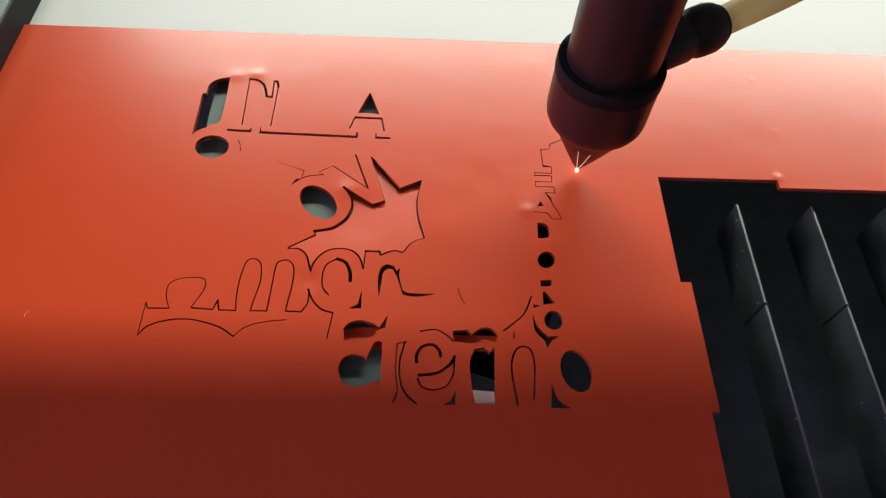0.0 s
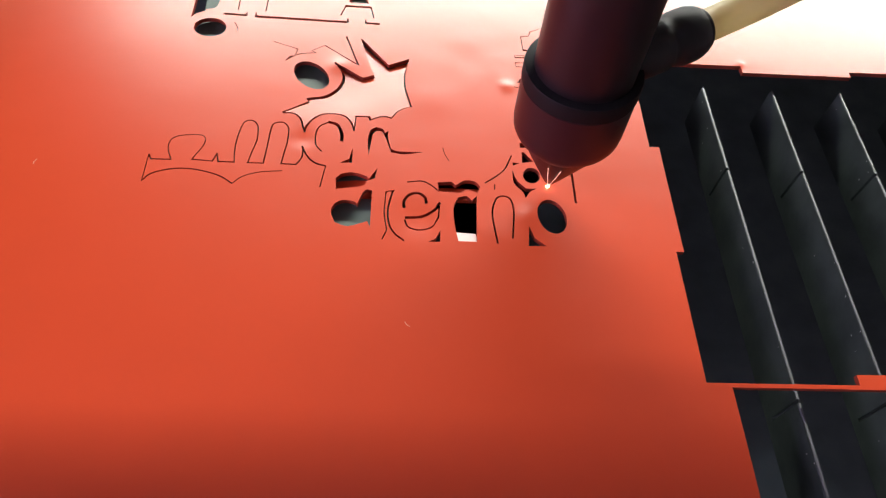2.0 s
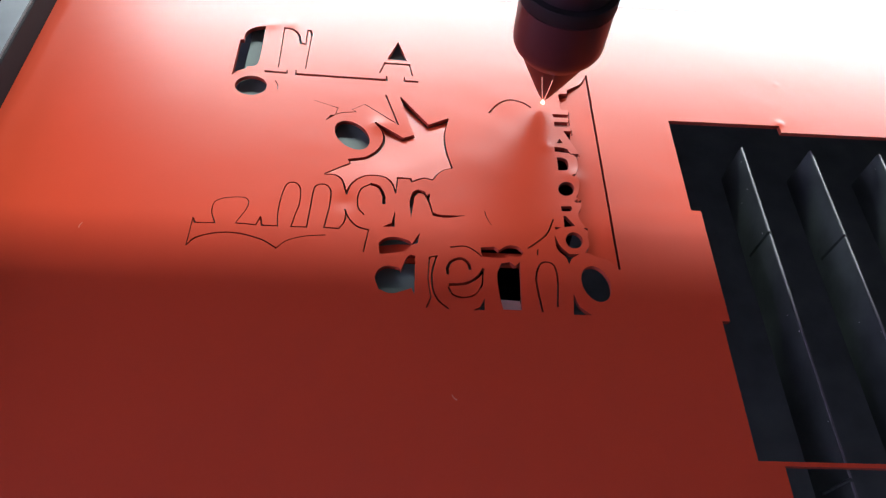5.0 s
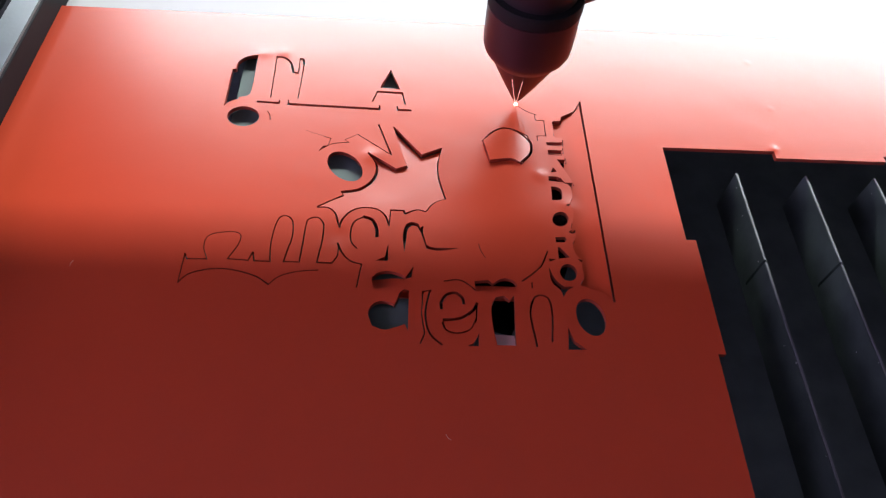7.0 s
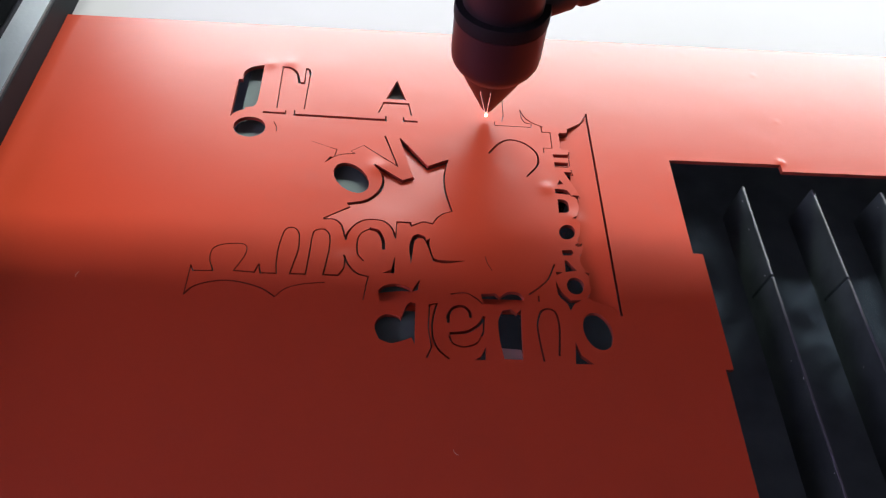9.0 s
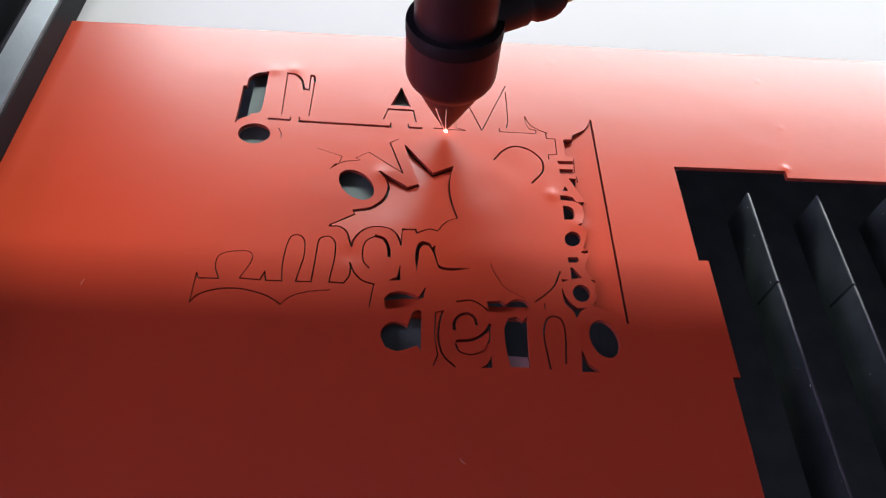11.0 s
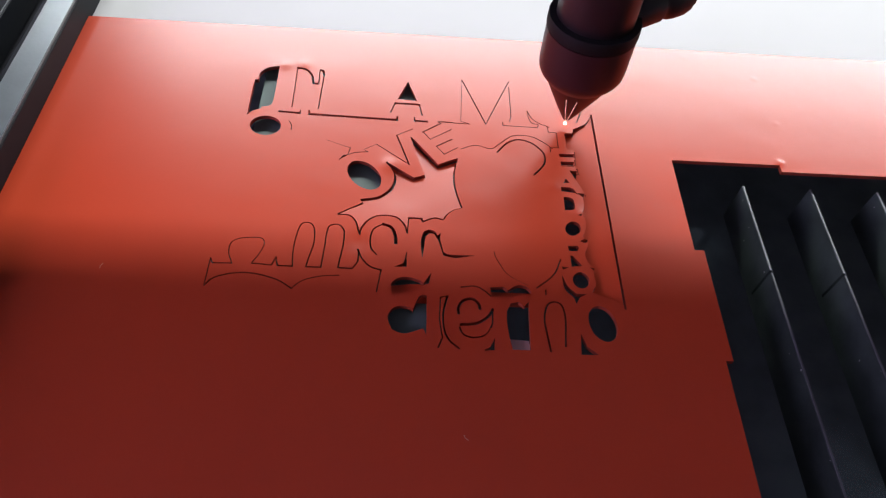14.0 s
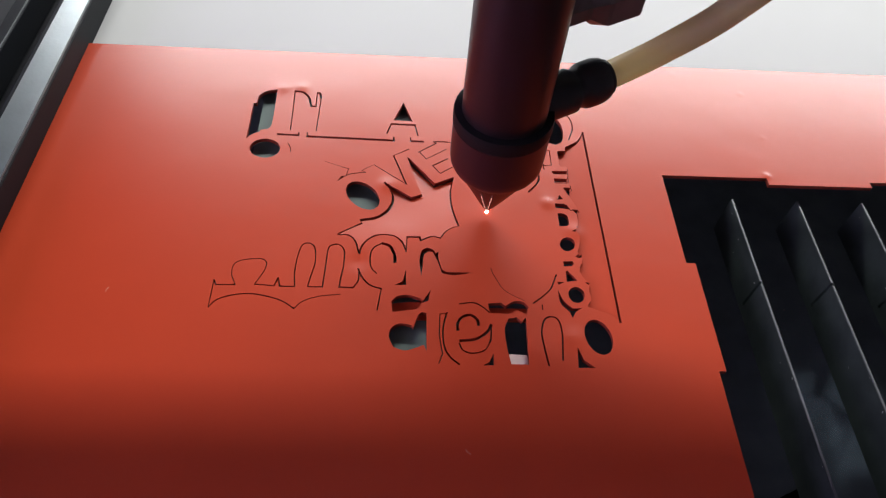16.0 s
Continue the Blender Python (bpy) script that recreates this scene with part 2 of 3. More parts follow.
slit(.45, "-42.6,-29.9 -43.2,-25.1 -43.0,-19.0 -42.0,-14.3 -39.6,-13.6 -37.9,-15.7 -37.4,-20.8 -38.2,-25.8 -38.8,-29.9", True)
slit(.5, "-38.8,-29.9 -34.4,-29.9")
slit(.5, "-34.4,-29.9 -34.1,-22.6 -33.9,-16.5 -33.2,-14.3 -30.6,-13.8 -28.8,-16.2 -28.6,-21.4 -29.1,-26.4 -29.4,-29.8", True)
slit(.6, "-29.4,-29.8 -25.2,-29.9")
slit(.5, "-25.2,-29.9 -23.8,-27.2 -23.8,-23.2", True)
slit(.35, "-66.8,-28.1 -66.7,-37.7")
slit(.5, "-66.7,-37.7 -64.6,-35.0 -60.2,-33.3 -55.6,-32.8 -50.7,-33.5 -45.8,-35.1 -42.0,-37.6", True)
slit(.35, "-42.0,-37.6 -39.4,-34.9 -34.9,-33.2 -28.9,-32.4", True)
slit(.6, "-31.2,-9.8 -28.0,-9.9 -25.8,-11.9 -24.5,-15.7 -24.0,-17.1", True)
slit(.6, "-24.0,-17.1 -23.4,-14.3 -21.1,-11.0 -17.8,-9.4 -13.4,-9.8 -10.8,-12.2 -9.4,-16.0", True)
slit(.4, "-9.4,-16.0 -9.2,-10.0")
slit(.7, "-9.2,-10.0 -5.2,-10.0 -4.8,-11.3")
slit(.6, "-4.8,-11.3 -1.3,-9.6 1.5,-10.2", True)
slit(.5, "-18.4,-24.5 -20.2,-22.1 -20.6,-17.9 -19.7,-14.8 -17.1,-12.9", True)
slit(1.1, "-17.1,-12.9 -14.6,-13.9 -13.1,-17.0 -12.8,-20.1", True)
slit(.6, "-24.1,-22.8 -22.6,-26.1 -20.0,-28.9 -16.7,-30.0", True)
slit(.4, "-16.7,-30.0 -17.6,-37.6")
slit(.4, "3.3,-38.1 1.0,-38.6 0.7,-45.8 1.6,-51.8 0.5,-54.8")
slit(.6, "2.9,-38.4 1.8,-44.0 2.1,-49.2 3.6,-52.5 6.3,-55.0", True)
slit(.9, "6.2,-43.8 6.2,-41.6 7.7,-39.4 10.2,-38.8 12.0,-40.3 12.4,-42.1", True)
slit(.9, "6.8,-47.3 11.5,-46.6 14.7,-44.4 16.1,-42.0", True)
slit(.5, "16.1,-42.0 15.8,-47.0")
slit(.6, "6.5,-48.2 7.5,-50.4 10.6,-51.3 14.1,-50.1 15.7,-47.0", True)
slit(.5, "7.0,-34.9 11.1,-34.4 13.8,-35.8 15.9,-37.8", True)
slit(.6, "31.9,-55.0 31.1,-48.2 31.0,-43.8 32.3,-39.8 34.4,-38.8 36.4,-40.0 37.0,-44.5 36.2,-53.2", True)
slit(.5, "37.6,-23.5 35.4,-28.6 32.6,-31.6 29.4,-34.2", True)
slit(.4, "32.1,-34.7 32.0,-36.4")
heart_low = burn(.2, 3, "19.0,-26.4 20.2,-28.8 22.4,-30.9 26.8,-33.4", True)
line = burn(.75, 8, "54.8,40.6 55.2,-40.2")
carc = burn(.7, 4, "20.0,20.1 23.3,24.4 27.3,26.5 32.0,25.2 35.5,21.5 36.2,18.2 35.4,14.9 32.0,10.6", True)
notch = burn(.35, 3, "38.4,21.4 38.4,23.5 41.3,23.6 41.3,30.8 38.4,30.9 38.4,33.4")
mcurve = burn(.35, 3, "38.9,33.4 35.8,34.9 33.0,37.4 31.6,41.2", True)
mleg = burn(.35, 2, "31.6,41.2 31.8,37.9 32.8,35.2 35.1,34.5", True)
mfoot = burn(.35, 3, "35.1,34.5 34.9,32.9 22.4,33.1 22.5,34.8")
mstem = burn(.35, 3, "24.9,35.2 25.6,38.0 25.5,53.4")
star_in = chad("-17.2,12.8 -8.1,6.7 -4.5,8.2 -9.5,25.0 -0.2,12.9 6.3,16.2 5.2,10.2 5.5,3.1 7.5,-5.0 4.9,-6.0 3.0,-7.8 1.5,-10.2 -1.3,-9.6 -4.8,-11.3 -5.2,-10.0 -9.2,-10.0 -9.4,-16.0 -10.8,-12.2 -13.4,-9.8 -17.8,-9.4 -21.1,-11.0 -23.4,-14.3 -24.0,-17.1 -24.5,-15.7 -25.8,-11.9 -28.0,-9.9 -31.2,-9.8 -23.9,-4.8 -24.5,-3.5 -19.8,-2.4 -17.3,-0.6 -15.3,2.0 -14.2,5.6 -14.7,9.2")
mdiag = burn(.4, 3, "25.6,56.2 16.4,33.3")
mdiag2 = burn(.5, 3, "16.4,33.3 8.2,56.0")
mstem2 = burn(.35, 2, "8.2,56.0 7.5,34.1 10.8,33.0 4.9,33.1")
baseM = burn(.6, 2, "25.4,33.8 31.9,33.6")
heart = burn(.35, 5, "7.7,20.8 12.6,22.9 17.9,21.6 21.4,24.6 26.1,28.4 32.5,28.2 37.2,25.0 39.2,23.0", True)
oright = burn(.5, 3, "49.1,36.5 51.3,43.2 50.3,49.0 46.4,51.2", True)
oleft = burn(.5, 3, "38.2,49.5 34.7,44.5 34.7,37.1 37.9,32.9", True)
ohole = chad("42.7,48.2 45.2,48.5 47.0,45.0 47.5,40.2 46.4,35.5 44.0,33.8 41.5,34.7 40.2,38.9 40.5,44.6")
hole("-11.6,53.4 -15.0,43.8 -8.1,43.5")
slit(1.0, "-15.8,41.7 -7.2,41.5")
slit(.6, "-15.8,41.7 -17.2,36.9")
slit(.6, "-7.2,41.5 -6.1,36.2")
slit(.5, "-14.8,35.0 -14.8,33.2")
slit(1.0, "-8.6,33.2 -4.2,33.1")
slit(.5, "-8.7,34.9 -8.6,33.2")
footM = burn(.6, 2, "0.1,33.4 4.6,33.3")
E1 = burn(.5, 3, "-0.5,33.4 0.5,32.5 -5.8,27.8")
E2 = burn(.5, 3, "-0.9,21.4 4.5,25.1")
pent = chad("20.3,19.7 22.1,10.8 29.1,12.3 32.5,10.5 35.9,16.4 35.2,23.5 30.5,26.4 25.1,24.5")
slit(.3, "54.8,40.4 52.1,35.6 49.7,33.8 47.5,32.8", True)
slit(.3, "47.5,32.8 47.1,30.6 44.2,30.3 44.5,23.1 47.1,23.2 47.0,20.5 41.5,20.7 41.6,19.4 46.8,19.5 46.8,17.1 41.6,17.1 41.6,15.2 47.1,15.1 47.3,12.8 44.4,12.9 48.6,3.2 45.6,3.0 44.4,5.2 40.5,5.5")
E3 = burn(.35, 3, "-5.4,27.9 -3.0,24.6 4.2,29.8")
E4 = burn(.35, 3, "-0.9,21.6 1.8,17.9 6.4,21.3")
side_strip = chad("54.8,40.6 52.8,36.5 47.4,32.9 47.2,30.9 44.5,30.8 44.0,23.9 46.8,23.5 46.0,15.5 46.7,13.1 46.0,10.1 48.1,3.3 47.4,0.9 47.4,-2.1 46.3,-5.5 47.0,-7.9 46.6,-11.7 45.5,-14.5 47.0,-16.4 46.4,-18.6 45.4,-21.2 46.0,-24.2 48.0,-26.6 47.2,-29.1 47.5,-32.1 46.0,-34.9 49.4,-36.4 52.5,-37.5 55.2,-40.2")
oval("-59.4,27.4 -5.2,-0.3 0.7,-4.6")
oval("-24.3,7.0 5.4,-4.2 -1.9,-4.5")
oval("47.8,-45.4 -4.1,0.8 -0.0,-5.8")
oval("42.7,-11.4 -2.5,-0.1 -0.3,-2.8")
oval("43.1,-30.8 -2.5,0.1 -0.2,-2.9")

# two openings left by finger-jointed panels cut earlier
HOLES.append(dots("80.6,20.4 118.9,20.4 118.9,17.4 157,17.4 157,19.9 195,19.9 195,17.4 226,17.4 226,-91.4 120.6,-91.4 120.6,-94.2 81.4,-94.2 81.4,-56 83.6,-56 83.6,-17.8 80.6,-17.8"))
HOLES.append(dots("87.7,-95.3 226,-95.3 226,-190 87.7,-190"))

THICK = 0.0015
SHEET = dots("-134.4,81 240,81 240,-215 -134.4,-215")


def inside(px, py, poly):
    c = np.zeros(len(px), bool)
    for a, b in zip(poly, poly[1:] + poly[:1]):
        if a.y != b.y:
            c ^= ((a.y > py) != (b.y > py)) & (px < (b.x - a.x) * (py - a.y) / (b.y - a.y) + a.x)
    return c


def cut_sheet():
    """Splits the card along every outline and sorts the triangles into card, holes and loose pieces."""
    from mathutils.geometry import delaunay_2d_cdt
    verts, faces = [], []
    polys = [SHEET] + HOLES + [q for piece in LOOSE for q in piece]
    for poly in polys:
        faces.append(list(range(len(verts), len(verts) + len(poly))))
        verts.extend(poly)
    for x in range(-133, 239, 4):
        for y in range(-213, 80, 4):
            verts.append(Vector((x + 0.13 * (y % 7), y + 0.11 * (x % 5))))
    for wx, wy, reach, _ in WARPS:
        if reach < 3.5:
            for k in range(60):
                d = 0.28 * reach * math.sqrt(k + 0.5)
                verts.append(Vector((wx + d * math.cos(2.4 * k), wy + d * math.sin(2.4 * k))))
    v, _, f, *_ = delaunay_2d_cdt(verts, [], faces, 0, 1e-4)
    tri = np.array([t for t in f])
    xy = np.array([tuple(p) for p in v])
    c = xy[tri].mean(1)
    owner = np.full(len(tri), -1)
    for k, piece in enumerate(LOOSE):
        for q in piece:
            owner[inside(c[:, 0], c[:, 1], q) & (owner < 0)] = k
    for q in HOLES:
        owner[inside(c[:, 0], c[:, 1], q)] = -2
    return xy, tri, owner


# places where heat has lifted or sunk the card: x, y, reach, height
WARPS = ((38, 6, 2.2, 0.26), (46, -6, 3, 0.25), (-12, 2, 9, -0.2), (-57, 59, 2.4, 0.25), (-50, 60, 2.4, 0.25), (-24, -20, 3, -0.25),
         (14, -2, 7, 0.15), (26, 18, 6, -0.12), (-16, 12, 3, 0.3), (10, -48, 5, -0.3), (40, -46, 3, 0.3), (119.4, 21.6, 1.4, 0.22), (121.8, 65.7, 1.3, 0.09), (123.7, 41.2, 1.2, 0.06), (43.8, 70.6, 2.0, 0.07), (62.9, 74.1, 1.8, 0.06), (96.4, 76.5, 1.8, 0.06), (30, -52, 5, 0.2))


def relief(x, y):
    """The unevenness of the card in millimetres."""
    z = 0.04 * noise.noise((x / 17, y / 13, 0.3)) + 0.03 * noise.noise((x / 6, y / 5, 2.3))
    z += 0.05 * max(0.0, (y - 50) / 30) * noise.noise((x / 9, y / 5, 5.1))
    z *= min(1.0, max(0.0, (74 - y) / 8))
    for wx, wy, r, h in WARPS:
        z += h * math.exp(-((x - wx) ** 2 + (y - wy) ** 2) / (r * r))
    return z


def slab(xy, tri, thick):
    bm = bmesh.new()
    made = {}
    for t in tri:
        for k in t:
            if k not in made:
                x, y = float(xy[k][0]), float(xy[k][1])
                z = relief(x, y) / 1000
                made[k] = (bm.verts.new((x / 1000, y / 1000, z)), bm.verts.new((x / 1000, y / 1000, z - thick)))
    seen = set()
    for t in tri:
        for a, b in ((t[0], t[1]), (t[1], t[2]), (t[2], t[0])):
            seen.add((a, b))
    for t in tri:
        bm.faces.new([made[k][0] for k in t])
        bm.faces.new([made[k][1] for k in reversed(t)])
    for a, b in seen:
        if (b, a) not in seen:
            bm.faces.new((made[b][0], made[a][0], made[a][1], made[b][1])).material_index = 1
    return bm


XY, TRI, OWNER = cut_sheet()


def islands(tri):
    """Groups triangles that hang together, the largest group first."""
    root = list(range(len(XY)))

    def find(k):
        while root[k] != k:
            root[k] = root[root[k]]
            k = root[k]
        return k

    for a, b, c in tri:
        root[find(a)] = find(b)
        root[find(b)] = find(c)
    groups = {}
    for t in tri:
        groups.setdefault(find(t[0]), []).append(t)
    return sorted((np.array(g) for g in groups.values()), key=len, reverse=True)


def fair(ob):
    """Shades the sheet's upper side by its true slope, and the cut edges flat."""
    me = ob.data
    out = [(0.0, 0.0, 1.0)] * len(me.loops)
    for p in me.polygons:
        for k in p.loop_indices:
            if p.material_index == 0 and p.normal.z > 0:
                x, y, _ = me.vertices[me.loops[k].vertex_index].co * 1000
                dx = (relief(x + 0.2, y) - relief(x - 0.2, y)) / 0.4
                dy = (relief(x, y + 0.2) - relief(x, y - 0.2)) / 0.4
                out[k] = Vector((-dx, -dy, 1.0)).normalized()
            else:
                out[k] = p.normal.copy()
    me.normals_split_custom_set(out)
    return ob


BODY, *ISLANDS = islands(TRI[OWNER == -1])
card = fair(part("card_sheet", slab(XY, BODY, THICK), RED, smooth=True))
tagged(card, "glossy red card sheet, partly cut with words", "card sheet")
card.data.materials.append(CHAR)
for group in ISLANDS:
    if len(group) > 2:
        fair(part("cut_letter", slab(XY, group, THICK), RED, card, smooth=True)).data.materials.append(CHAR)
PIECES = {}
for k in range(len(LOOSE)):
    if (OWNER == k).any():
        PIECES[k] = fair(part("cut_piece", slab(XY, TRI[OWNER == k], THICK), RED, card, smooth=True))
        PIECES[k].data.materials.append(CHAR)


def scrap(text, z, turn=0.0, mat=RED):
    """A scrap of the red card that hangs just under its hole."""
    p = dots(text)
    bm = bmesh.new()
    top = [bm.verts.new((q.x / 1000, q.y / 1000, z)) for q in p]
    f = bm.faces.new(top)
    for v in bmesh.ops.extrude_face_region(bm, geom=[f])["geom"]:
        if isinstance(v, bmesh.types.BMVert):
            v.co.z -= THICK
    bmesh.ops.recalc_face_normals(bm, faces=bm.faces)
    if turn:
        bmesh.ops.rotate(bm, cent=top[2].co, matrix=Matrix.Rotation(radians(turn), 3, "X"), verts=bm.verts)
    return part("scrap", bm, mat, card, "red scrap hanging in a cut letter" if mat is RED else "pale shiny scrap caught in a cut letter")


scrap("-14.6,-39.2 -14.6,-34 -8,-33 -2,-33 -2,-39.2", -0.0024)
scrap("14.5,-38.6 14.5,-34.6 28.5,-34.6 28.5,-38.6", -0.0026)
scrap("20.3,-50.2 26.3,-50.6 26.6,-54.4 21.4,-54.3", -0.0012, -14, PALE_SCRAP)
scrap("7,-52 7,-47.6 14,-46.6 16.2,-47.6 15.5,-51.5", -0.0015, -6)
hinge = Matrix.Translation((-0.01, -0.0105, 0))
PIECES[star_in[0]].matrix_basis = hinge @ pose(0, 0, 0, -3.4, 0, 0) @ hinge.inverted()
# ---- bed ----
bed_plate = tagged(part("bed_plate", block(-0.0640, 0.014, -0.3, 0.0812, -0.012, -0.0030), PLATE), "grey steel plate under the cut words", kind="structure")
tray = tagged(part("tray", block(-0.6, 0.8, -0.6, 0.6, -0.305, -0.3), TRAY), "dark grey crumb tray under the bed", kind="structure")


def blade(x, top):
    thing = tagged(new("bed_blade"), "dark steel support blade with a bare upper edge", "bed blade", "blades of the cutting bed")
    thing.location = (x, 0, 0)
    for y0, y1 in ((-0.0215, 0.0135), (-0.0965, -0.0225), (-0.3, -0.0975)):
        part("strip", block(-0.0005, 0.0005, y0, y1, top - 0.0135, top - 0.0003), BLADE, thing)
        part("edge", block(-0.0003, 0.0003, y0, y1, top - 0.0003, top), EDGE, thing, "bright bare metal edge")
    part("spine", block(-0.0004, 0.0004, -0.3, 0.0135, top - 0.0165, top - 0.0135), BLADE, thing)
    return thing


for k in range(6):
    blade(0.106 + 0.024 * k, -0.004)
back_board = tagged(part("back_board", block(-0.146, 0.8, 0.0815, 0.62, -0.012, -0.002), WHITE), "bright white board behind the red card", kind="structure")

rail = tagged(new("frame_rail"), "blue-black metal edge rail of the bed", "frame rail")
part("bar", block(-0.147, -0.1345, -0.35, 0.9, -0.012, 0.0088, 0.0007), RAIL, rail)
part("cover_strip", block(-0.1447, -0.1355, -0.35, 0.9, 0.0088, 0.0092), ALU, rail, "bare aluminium cover strip")
part("flange", block(-0.50, -0.1472, -0.35, 0.9, -0.012, -0.004), BLACK, rail)
part("edge", block(-0.1355, -0.1350, -0.35, 0.9, 0.0088, 0.00935), EDGE, rail, "thin bright edge strip")
part("lip", block(-0.1640, -0.1585, -0.35, 0.9, -0.004, 0.0078, 0.0005), RAIL, rail)
part("lip_edge", block(-0.1594, -0.1589, -0.35, 0.9, 0.0078, 0.0081), EDGE, rail, "thin bright edge strip")

# ---- dust and lint ----
dust = bmesh.new()
rng = random.Random(4)
for k in range(36):
    x = 0.106 + 0.024 * rng.randrange(5) - 0.00056
    m = Matrix.LocRotScale((x, rng.uniform(-0.12, 0.01), -0.0045 - 0.009 * rng.random() ** 2), Euler((rng.uniform(0, 3), 0, 0)), (0.00008, 0.00014 + 0.0004 * rng.random() ** 3, 0.0001 + 0.00015 * rng.random()))
    bmesh.ops.create_icosphere(dust, subdivisions=1, radius=1, matrix=m)
tagged(part("dust", dust, WHITE), "pale dust flecks on the bed blades", "dust", kind="stuff")
for x, y, turn in LINT:
    line_of = [Vector((x, y, 0.0004)) + Matrix.Rotation(radians(turn), 3, "Z") @ Vector((0.0006 * k, 0.0002 * math.sin(k * 1.3), 0.00012 * (k % 2))) for k in range(4)]
    tagged(part("lint", pipe(line_of, 0.00009, 6), LINTY), "tiny pale fibre lying on the red card", "fibre", "fibres on the card")

# ---- smoke that drifts out from under the card ----
def smoke_material():
    m = bpy.data.materials.new("blue_grey_smoke")
    m.use_nodes = True
    t = m.node_tree
    t.nodes.remove(t.nodes["Principled BSDF"])
    co = t.nodes.new("ShaderNodeTexCoord")
    size = t.nodes.new("ShaderNodeMapping")
    size.inputs["Scale"].default_value = (1 / 0.034, 1 / 0.046, 1 / 0.03)
    ball = t.nodes.new("ShaderNodeTexGradient")
    ball.gradient_type = "QUADRATIC_SPHERE"
    fine = t.nodes.new("ShaderNodeTexNoise")
    fine.inputs["Scale"].default_value, fine.inputs["Detail"].default_value, fine.inputs["Distortion"].default_value = 42.0, 4, 1.2
    thin = t.nodes.new("ShaderNodeMapRange")
    thin.inputs["From Min"].default_value, thin.inputs["From Max"].default_value = 0.38, 0.72
    thin.inputs["To Max"].default_value = SMOKE_DENSITY
    soft = t.nodes.new("ShaderNodeMath")
    soft.operation = "MULTIPLY"
    mix = t.nodes.new("ShaderNodeMixShader")
    clear = t.nodes.new("ShaderNodeBsdfTransparent")
    haze = t.nodes.new("ShaderNodeBsdfDiffuse")
    haze.inputs["Color"].default_value = (0.50, 0.66, 0.80, 1)
    t.links.new(co.outputs["Object"], size.inputs["Vector"])
    t.links.new(size.outputs[0], ball.inputs["Vector"])
    t.links.new(co.outputs["Object"], fine.inputs["Vector"])
    t.links.new(fine.outputs[0], thin.inputs["Value"])
    t.links.new(ball.outputs["Fac"], soft.inputs[0])
    t.links.new(thin.outputs[0], soft.inputs[1])
    t.links.new(soft.outputs[0], mix.inputs[0])
    t.links.new(clear.outputs[0], mix.inputs[1])
    t.links.new(haze.outputs[0], mix.inputs[2])
    t.links.new(mix.outputs[0], t.nodes["Material Output"].inputs["Surface"])
    return m


SMOKE_DENSITY = 0.36
SMOKE = smoke_material()


def smoke_puff(seed):
    """A soft cloud of rippled layers, one above another."""
    bm = bmesh.new()
    n = 12
    for layer in range(2):
        z0 = (layer - 0.5) * 0.011
        grid = [[bm.verts.new((0.034 * (2 * i / n - 1), 0.046 * (2 * j / n - 1),
                               z0 + 0.004 * noise.noise((i * 0.4, j * 0.3, seed * 7.1 + layer)))) for j in range(n + 1)] for i in range(n + 1)]
        for i in range(n):
            for j in range(n):
                bm.faces.new((grid[i][j], grid[i + 1][j], grid[i + 1][j + 1], grid[i][j + 1]))
    return tagged(part("smoke_puff", bm, SMOKE, smooth=True), "faint bluish smoke drifting over the bed blades", "smoke", kind="stuff")


# when each puff is thickest in the opening, how long it takes to pass, and where
PUFFS = [(-0.4, 1.2, 0.112, 0.004), (2.6, 1.3, 0.108, -0.006), (7.4, 1.0, 0.104, 0.0), (8.8, 1.2, 0.122, -0.008), (9.3, 1.5, 0.098, -0.035),
         (13.3, 1.2, 0.116, -0.004), (14.2, 0.9, 0.096, -0.01), (15.1, 0.9, 0.108, -0.006), (15.7, 1.2, 0.128, -0.02)]
SMOKES = [smoke_puff(k) for k in range(len(PUFFS))]

# ---- laser head ----
head = tagged(new("laser_head"), "black and dark red laser cutting head", "laser head")
tube = part("tube", lathe([(0.0119, 0.042), (0.012, 0.043), (0.012, 0.2)]), TUBE, head, "black anodised lens tube", True)
cap = part("cap", lathe([(0.0105, 0.0212), (0.0118, 0.023), (0.0132, 0.0246), (0.0139, 0.0262), (0.0141, 0.0285), (0.0141, 0.0405), (0.0137, 0.0408)]), CAP, head, "dark red air cap", True)
part("ring", lathe([(0.0137, 0.0408), (0.0143, 0.0411), (0.0143, 0.0418), (0.0143, 0.0445), (0.0141, 0.0451), (0.0124, 0.0453)]), RING, cap, "black locking ring", True)
part("nozzle", lathe([(0.0008, 0.0036), (0.0015, 0.0032), (0.002, 0.004), (0.0052, 0.0102), (0.0092, 0.0182), (0.0106, 0.0213)]), CAP, head, "dark conical nozzle", True)
side = pose(0.0, 0, 0.0432, 0, 87, 27) @ Matrix.Scale(0.93, 4)
fitting = part("fitting", lathe([(0.006, 0.009), (0.0066, 0.0125), (0.0071, 0.0145), (0.0071, 0.0235), (0.0063, 0.0245), (0.0061, 0.0262), (0.0066, 0.0272), (0.0072, 0.0282), (0.0074, 0.0300), (0.0074, 0.0335), (0.0068, 0.0358), (0.005, 0.0365)], 32, side), RUBBER, head, "black push-in air fitting", True)
part("collet", lathe([(0.0055, 0.036), (0.0058, 0.0364), (0.0058, 0.0376), (0.005, 0.038)], 32, side), RUBBER, fitting, "black release ring", True)
